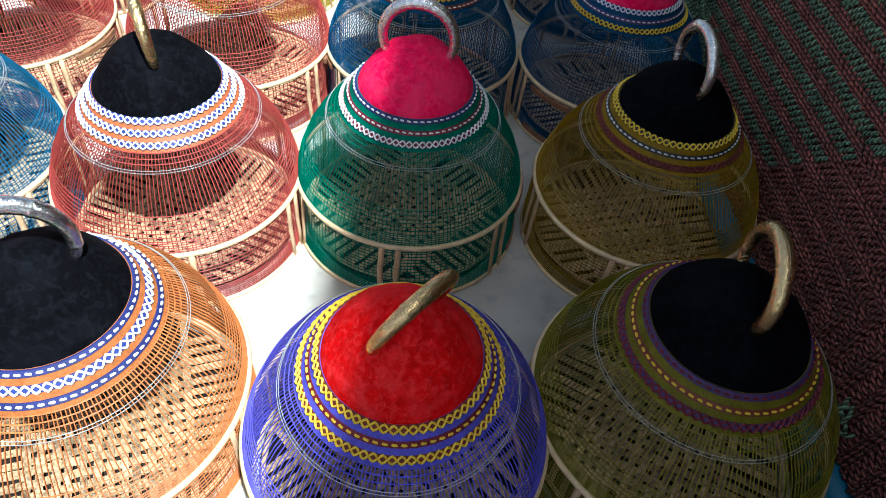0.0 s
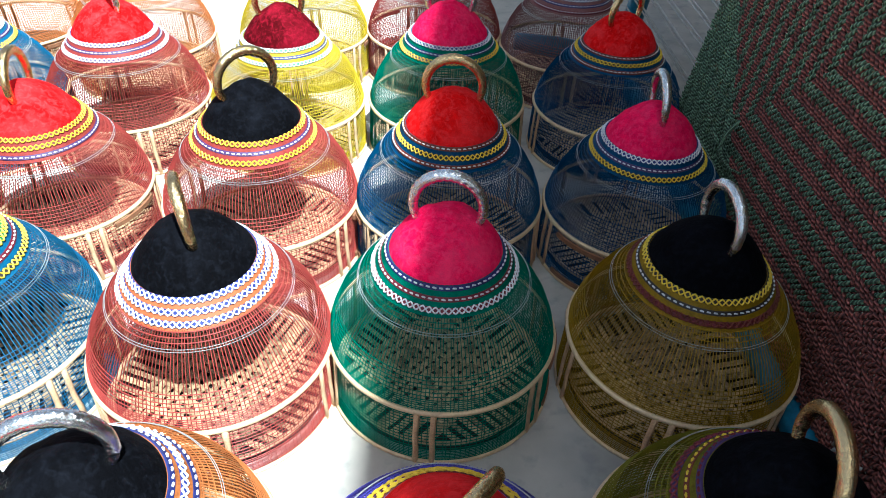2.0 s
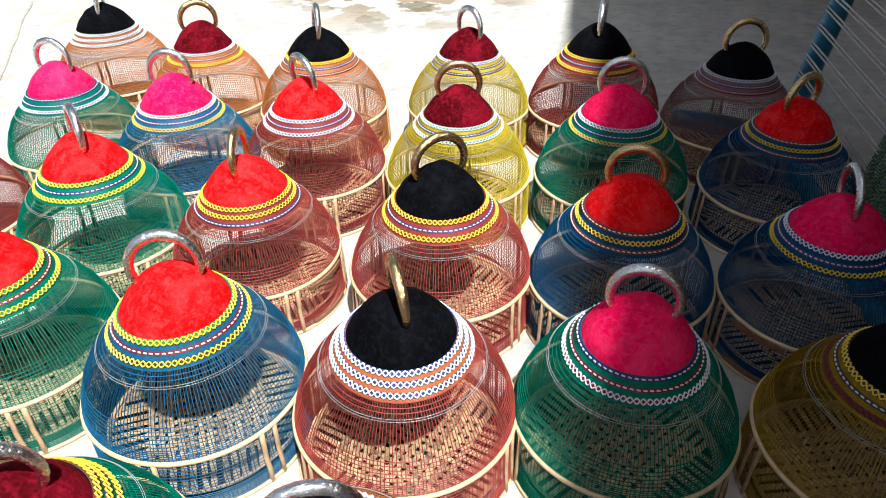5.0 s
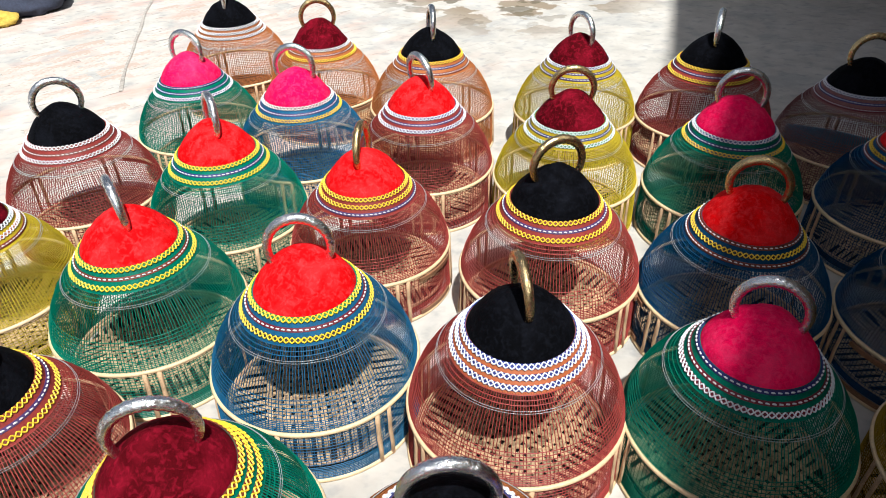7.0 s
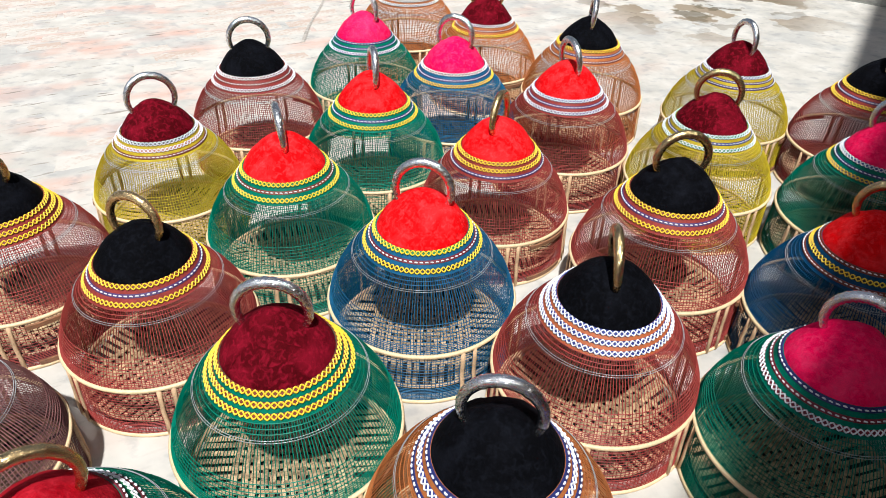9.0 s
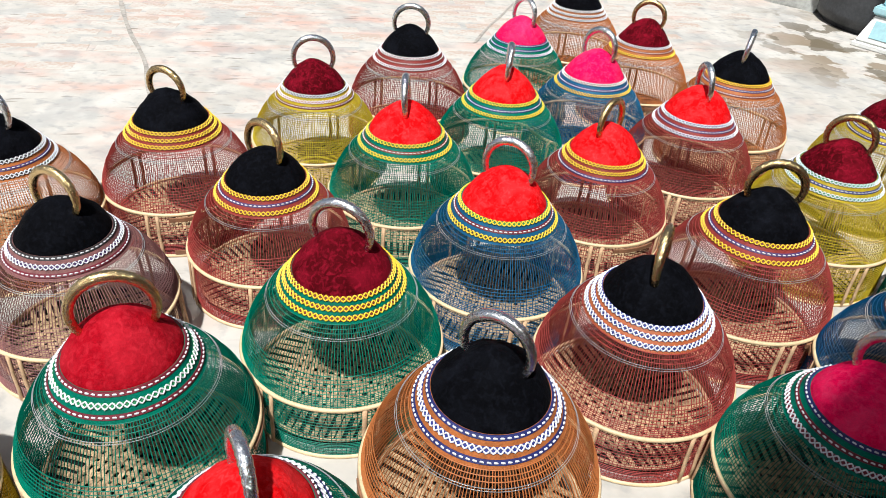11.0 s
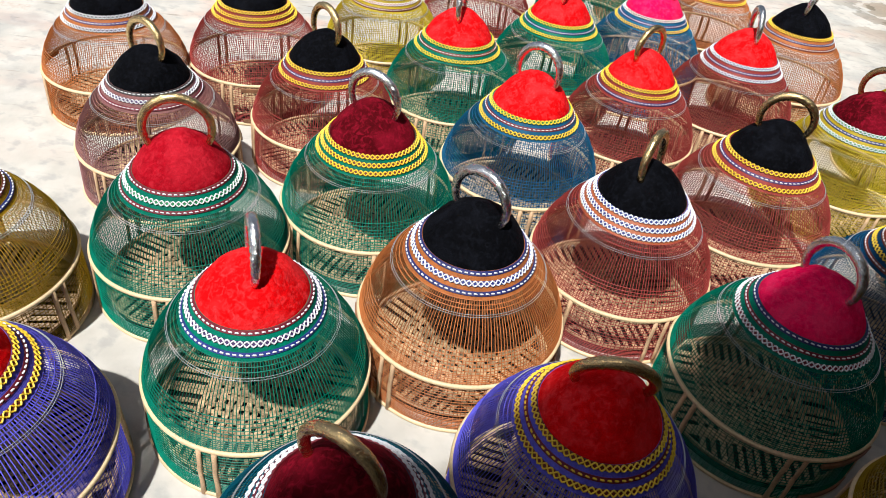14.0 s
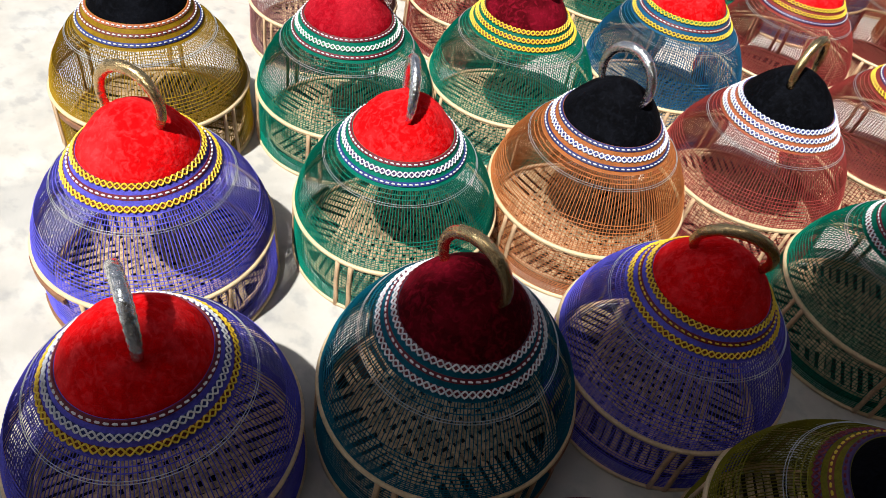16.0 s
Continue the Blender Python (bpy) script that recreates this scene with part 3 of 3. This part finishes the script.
# x, y, size, cap, net, handle metal, handle turn, three bands (kind, stitch, ground)
CAGES = [
    (-0.343, 1.113, 0.998, "black", "red", "brass", -60, "xwb xwb xwb"),
    (0.081, 1.209, 0.985, "pink", "green", "silver", -3, "dwn dwm xwm"),
    (-0.792, 1.076, 1.014, "red", "blue", "silver", 26, "xyg dwm xyk"),
    (-0.393, 1.579, 1.027, "black", "red", "brass", 42, "xyr dwu xyr"),
    (0.050, 1.644, 1.009, "red", "navy", "brass", 0, "dwr xyk dwr"),
    (-0.751, 0.600, 1.001, "maroon", "green", "silver", 36, "xyr xyr xyr"),
    (-1.249, 1.077, 1.011, "red", "green", "silver", -36, "xyg dwr xyg"),
    (-0.886, 1.536, 0.975, "red", "red", "brass", -76, "xyr xyr dwu"),
    (-0.923, 2.005, 1.010, "red", "red", "silver", -35, "xwu dwu xwu"),
    (-0.468, 2.070, 0.997, "maroon", "yellow", "brass", 18, "xwg dwn xwg"),
    (-0.006, 2.151, 1.032, "pink", "green", "silver", 8, "xwb dwn xyb"),
    (-0.103, 2.658, 1.058, "black", "red", "silver", 88, "xyr dwu xyr"),
    (-0.553, 2.577, 1.000, "maroon", "yellow", "silver", -40, "xwu dwu dwu"),
    (-1.067, 2.430, 1.033, "black", "orange", "silver", -60, "xyr dwu dwr"),
    (-1.330, 1.937, 1.014, "pink", "blue", "silver", 10, "xwr dwu xyb"),
    (-1.339, 1.523, 1.014, "red", "green", "silver", -40, "xyg dwn xyg"),
    (-1.782, 1.975, 0.984, "pink", "green", "silver", 0, "dwn dwn xwn"),
    (-1.533, 2.437, 0.997, "maroon", "orange", "brass", 31, "xwr dwr xyr"),
    (-2.003, 2.512, 1.032, "black", "orange", "silver", -62, "xwk xwk xwk"),
    (-1.832, 1.471, 1.012, "black", "red", "silver", 52, "xwr dwr xwr"),
    (-1.709, 1.014, 0.962, "maroon", "yellow", "silver", 66, "xwk xwo dwr"),
    (-1.635, 0.524, 0.988, "black", "red", "brass", 34, "xyr xyr xyr"),
    (-1.199, 0.623, 0.965, "black", "red", "brass", 17, "xyr dwu xyr"),
    (-1.188, 0.147, 0.954, "black", "mauve", "brass", 32, "dwk xwu dwm"),
    (-1.674, 0.089, 0.979, "black", "orange", "silver", 36, "xwk dwu xwk"),
    (-0.730, 0.154, 0.982, "crimson", "green", "brass", 76, "dwm xwg dwm"),
    (-0.309, 0.651, 1.008, "black", "orange", "silver", 24, "dwn xwb dwn"),
    (-0.307, 0.206, 0.963, "red", "green", "silver", -8, "dwm xwu dwb"),
    (0.140, 0.654, 0.973, "red", "purple", "brass", 55, "xyr dym xyr"),
    (0.559, 0.758, 1.010, "black", "olive", "brass", 88, "dmu dyr xmu"),
    (0.548, 1.243, 0.986, "black", "gold", "silver", -77, "xyk dwk xrm"),
    (0.149, 0.215, 0.995, "maroon", "teal", "brass", 33, "xwm dwm xwm"),
    (-0.278, -0.274, 0.989, "red", "purple", "brass", 54, "xyr dwm xyr"),
    (0.163, -0.253, 0.974, "red", "purple", "silver", 16, "dwm xwb xyr"),
    (-0.777, -0.306, 0.999, "black", "gold", "silver", 25, "dwo dwr dwb"),
    (0.615, 0.305, 1.000, "black", "wine", "silver", 40, "dwm xwm dwm"),
    (0.503, 1.679, 0.980, "pink", "navy", "silver", -86, "xwb dwu xyk"),
    (0.478, 2.204, 0.995, "red", "navy", "brass", 45, "dwr xyk dwr"),
    (0.363, 2.615, 1.017, "black", "mauve", "brass", 12, "xwn dwn dwm"),
]
for x, y, size, cap, net, metal, turn, bands in CAGES:
    ring = {76: 0.070, 66: 0.066, 34: 0.056, 36: 0.064}.get(turn, 0.062)
    cage(x, y, size, cap, net, metal, turn, bands.split(), ring, 20 if turn == 55 else random.uniform(-5, 5))

# ---- the rope bed standing on its side ----
bed = new("rope_bed")
tagged(bed, "teal rope bed with green and maroon weave standing on its side", "rope bed")
BED_L, BED_H, WEAVE_END = 2.35, 1.02, 1.74
bed.matrix_world = Matrix.Translation((0.855, 0.42, 0.0)) @ Matrix(((-0.119, 0.128, 0.985, 0), (0.993, 0.015, 0.118, 0), (0.0, 0.992, -0.129, 0), (0, 0, 0, 1)))
# In the bed's own frame x runs along it, y is up and z points away from the cages.


def rail(a, b, r, name):
    pts = np.linspace(a, b, 7)
    v, f = tubes([pts], 0, 10, widths=(r * np.array([1.05, 1, 0.97, 0.95, 0.97, 1, 1.05]),) * 2)
    return part(name, mesh(name, v, f, [TEAL_PAINT], smooth=True), TEAL_PAINT, bed)


for h in (0.045, BED_H):
    rail((0, h, 0.0), (BED_L, h, 0.0), 0.034, "side_rail")
for u in (0.0, BED_L):
    rail((u, 0.0, -0.002), (u, BED_H + 0.05, -0.002), 0.036, "end_rail")
    for h in (0.06, BED_H - 0.01):
        v, f = tubes([[(u, h, z) for z in (0.09, 0.05, 0.0, -0.06, -0.14, -0.24, -0.34, -0.40)]], 0, 12, widths=(np.array([0.03, 0.045, 0.048, 0.045, 0.036, 0.04, 0.034, 0.03]),) * 2)
        part("leg", mesh("leg", v, f, [TEAL_PAINT], smooth=True), TEAL_PAINT, bed)

PITCH = 0.0115
LOW, HIGH = 0.075, BED_H - 0.03


def over(i, j):
    """Twill whose slant turns back across every stretch of ropes."""
    k = 62 - abs((i - 106) % 124 - 62)
    return (k + j) % 6 < 3


def ropes(slant):
    """Ropes that run aslant across the frame, each with its index; they dip under and over those that cross them."""
    out = []
    for i in range(-120, 330):
        pts = []
        for j in range(-160, 330):
            a, b = (i, j) if slant else (j, i)
            u, v = (a + b) * PITCH / math.sqrt(2), (a - b) * PITCH / math.sqrt(2)
            if 0.0 <= u <= WEAVE_END and LOW <= v <= HIGH:
                up = over(a, b) == slant
                pts.append((u + random.uniform(-0.0008, 0.0008), v + random.uniform(-0.0021, 0.0021), (-0.0038 if up else 0.0038) + random.uniform(-0.0012, 0.0012)))
        if len(pts) > 2:
            out.append((i * PITCH * math.sqrt(2), pts))
    return out


# Ropes of one slant keep u + v, those of the other u - v.
falling, rising = ropes(True), ropes(False)
for runs, axis, turn in ((falling, "X", 1.06), (rising, "Y", 1.10)):
    for tint in ("green", "maroon"):
        v, f = tubes([p for c, p in runs if (c > turn) == (tint == "green")], 0, 5, widths=(0.0047, 0.0040))
        part("weave", mesh("weave", v, f, [ROPES[tint, axis]], smooth=True), ROPES[tint, axis], bed, f"{tint} ropes of the weave")["kind"] = "stuff"
for k in range(17):
    h = 0.10 + k * 0.054
    for d in (0.0, 0.012):
        sag = [(WEAVE_END - 0.02 + (BED_L - WEAVE_END + 0.02) * s, h + d + (0.03 + 0.006 * math.sin(k * 2.1)) * s, -0.004 - 0.034 * s) for s in np.linspace(0, 1, 6)]
        v, f = tubes([sag + [(BED_L + 0.037, h + d + 0.03, -0.02), (BED_L + 0.037, h + d + 0.03, 0.02)]], 0.0034, 6)
        part("cord", mesh("cord", v, f, [CORD], smooth=True), CORD, bed)

# Loose rope ends on the weave.
def loose_end(at, length, mat, turn, label, strands=3):
    paths = []
    for k in range(strands):
        path = []
        for t in np.linspace(0, 1, 9):
            a = turn + 0.9 * math.sin(t * 3 + k) * t
            path.append((at[0] + length * t * math.cos(a) + 0.004 * k * t, at[1] + length * t * math.sin(a) * 0.9 - 0.02 * t * t, -0.012 - 0.02 * math.sin(t * math.pi)))
        paths.append(path)
    v, f = tubes(paths, 0.0034, 6)
    part("loose_end", mesh("loose_end", v, f, [mat], smooth=True), mat, bed, label)


loose_end((1.37, 0.34), 0.13, ROPE_GREEN, -1.9, "loose green rope end", 2)
loose_end((0.55, 0.15), 0.07, CORD, -0.3, "frayed pale rope end", 4)
loose_end((0.36, 0.14), 0.05, ROPE_GREEN, 2.4, "knotted green rope end", 5)

# ---- things at the yard's far side ----
pedestal = new("pedestal")
pedestal.location = (-1.50, 4.68, 0)
pedestal.rotation_euler.z = radians(5)
pedestal.scale = (0.92, 0.92, 1.0)
part("foot", box((0.32, 0.32, 0.03), (0, 0, 0.015), 0.006), WHITEWASH, pedestal, "white square foot")
part("flare", box((0.30, 0.30, 0.16), (0, 0, 0.11), 0.01, 0.66), WHITEWASH, pedestal)
for k in range(4):
    ob = part("panel", box((0.15, 0.008, 0.10), (0, 0, 0), 0.002), PALE_BLUE, pedestal, "pale blue panel")
    ob.matrix_local = pose(0, 0, 0, 0, 0, 90 * k) @ pose(0, -0.1265, 0.11, -17)
part("collar", box((0.24, 0.24, 0.05), (0, 0, 0.215), 0.01), PALE_BLUE, pedestal, "pale blue moulding")
part("shaft", box((0.17, 0.17, 0.76), (0, 0, 0.62), 0.01), PALE_BLUE, pedestal)
tagged(pedestal, "white and pale blue painted pillar on a flared square foot", "pillar")

ledge = bmesh.new()
bmesh.ops.create_cube(ledge, size=1)
bmesh.ops.subdivide_edges(ledge, edges=list(ledge.edges), cuts=7, use_grid_fill=True)
for vert in ledge.verts:
    vert.co = Vector((vert.co.x * 3.0, vert.co.y * 0.9, vert.co.z * 0.32))
    vert.co += Vector((1, 1, 0.6)) * 0.05 * noise.noise(vert.co * 4)
ob = new("stone_ledge", from_bm("stone_ledge", ledge, STONE))
ob.location, ob.rotation_euler.z = (0.06, 5.66, 0.13), radians(6)
tagged(ob, "rough grey stone ledge along the yard", "ledge")

trough = bmesh.new()
bmesh.ops.create_cone(trough, segments=40, radius1=0.42, radius2=0.50, depth=0.95, cap_ends=True)
bmesh.ops.subdivide_edges(trough, edges=[e for e in trough.edges if abs(e.verts[0].co.z - e.verts[1].co.z) > 0.1], cuts=9)
bmesh.ops.bevel(trough, geom=[e for e in trough.edges if len(e.link_faces) == 2 and e.calc_face_angle() > 1.0], offset=0.04, segments=3, affect="EDGES")
for vert in trough.verts:
    k = 1 + 0.05 * noise.noise(vert.co * 3.1) + 0.02 * noise.noise(vert.co * 11)
    vert.co = Vector((vert.co.x * k, vert.co.y * k, vert.co.z))
for face in trough.faces:
    face.smooth = True
ob = new("water_trough", from_bm("water_trough", trough, DARKSTONE))
ob.location = (-1.75, 5.17, 0.474)
tagged(ob, "dark wet round stone trough behind the pillar", "trough")

slab = bmesh.new()
bmesh.ops.create_cube(slab, size=1)
bmesh.ops.subdivide_edges(slab, edges=list(slab.edges), cuts=6, use_grid_fill=True)
for vert in slab.verts:
    vert.co = Vector((vert.co.x * 0.62, vert.co.y * 0.42, vert.co.z * 0.13))
    vert.co += Vector((1, 1, 0.5)) * 0.05 * noise.noise(vert.co * 6 + Vector((3, 1, 4)))
ob = new("stone_slab", from_bm("stone_slab", slab, STONE))
ob.location, ob.rotation_euler.z = (-2.47, 5.16, 0.055), radians(8)
tagged(ob, "pale rough stone slab lying beside the trough", "stone")


def heap(name, at, size, mat, label, category):
    bm = bmesh.new()
    bmesh.ops.create_icosphere(bm, subdivisions=4, radius=1)
    for vert in bm.verts:
        co = vert.co.copy()
        k = 1 + 0.22 * noise.noise(co * 1.7) + 0.08 * noise.noise(co * 5)
        vert.co = Vector((co.x * size[0] * k, co.y * size[1] * k, max(-size[2] * 0.45, co.z * size[2] * k)))
    for face in bm.faces:
        face.smooth = True
    ob = new(name, from_bm(name, bm, mat))
    ob.location = (at[0], at[1], size[2] * 0.45)
    return tagged(ob, label, category)


heap("folded_cloth", (-4.25, 3.28), (0.42, 0.26, 0.12), CLOTH_DARK, "dark blue folded cloth lying on the yard", "cloth")
heap("crumpled_cloth", (-4.08, 2.98), (0.20, 0.11, 0.05), CLOTH_YELLOW, "crumpled yellow cloth on the yard", "cloth")


def groove(points, width):
    """A worn joint in the paving: a shallow uneven dark seam."""
    verts, faces = [], []
    pts = []
    for (x0, y0), (x1, y1) in zip(points, points[1:]):
        pts += [(x0 + (x1 - x0) * t, y0 + (y1 - y0) * t) for t in np.linspace(0, 1, 24, endpoint=False)]
    for i, (x, y) in enumerate(pts):
        j = min(i + 1, len(pts) - 1)
        d = Vector((pts[j][0] - pts[j - 1][0], pts[j][1] - pts[j - 1][1])).normalized()
        w = width * (0.6 + 0.6 * abs(noise.noise((x * 3, y * 3, 0))))
        o = 0.03 * noise.noise((x * 2, y * 2, 5))
        for q in (-w, w):
            verts.append((x - d.y * (q + o), y + d.x * (q + o), 0.004))
    for i in range(len(pts) - 1):
        faces.append((2 * i, 2 * i + 1, 2 * i + 3, 2 * i + 2))
    ob = new("paving_seam", mesh("paving_seam", verts, faces, [SEAM]))
    tagged(ob, "worn grey seam across the cement paving", "seam", kind="structure")


groove([(-2.35, 0.66), (-2.63, 0.71), (-4.2, 0.97), (-7.0, 1.45)], 0.015)
groove([(-2.60, 2.40), (-2.83, 2.70), (-3.47, 3.62), (-4.6, 5.3)], 0.010)


# Worn bricks that still show through the cement on the open side of the yard.
def brick_mesh(k):
    rnd = random.Random(k)
    l, w = 0.112, 0.052
    ring = []
    for cx, cy in ((-1, -1), (1, -1), (1, 1), (-1, 1)):
        for t in (0, 1):
            ring.append((cx * l * rnd.uniform(0.86, 1.0) - cx * t * 0.012 * rnd.random(), cy * w * rnd.uniform(0.80, 1.0)))
    ring.sort(key=lambda q: math.atan2(q[1] / w, q[0] / l))
    n = len(ring)
    verts = [(x, y, -0.006) for x, y in ring] + [(x * 0.95, y * 0.88, 0.0012 + rnd.uniform(-0.0018, 0.0008)) for x, y in ring]
    faces = [(i, (i + 1) % n, n + (i + 1) % n, n + i) for i in range(n)] + [tuple(range(n, 2 * n))]
    return mesh("brick", verts, faces, [BRICK])


BRICKS = [brick_mesh(k) for k in range(8)]
placed = 0
rng = random.Random(5)
along, across = Vector((math.cos(1.10), math.sin(1.10))), Vector((-math.sin(1.10), math.cos(1.10)))
for row in range(-4, 42):
    for col in range(-16, 24):
        at = Vector((-2.35, 1.2)) + along * (col * 0.236 + (row % 2) * 0.118) + across * (row * 0.118)
        clear = at.x < -2.15 or at.y < -0.5
        worn = noise.noise((at.x * 0.9, at.y * 0.9, 3.0)) + 0.35 * rng.uniform(-1, 1)
        if clear and -6.5 < at.x < -1.9 and -0.6 < at.y < 4.6 and worn > 0.12 and placed < 290:
            ob = new("brick", BRICKS[rng.randrange(8)])
            ob.parent = ground
            ob.location, ob.rotation_euler.z = (at.x, at.y, 0), 1.10 + rng.gauss(0, 0.02)
            placed += 1
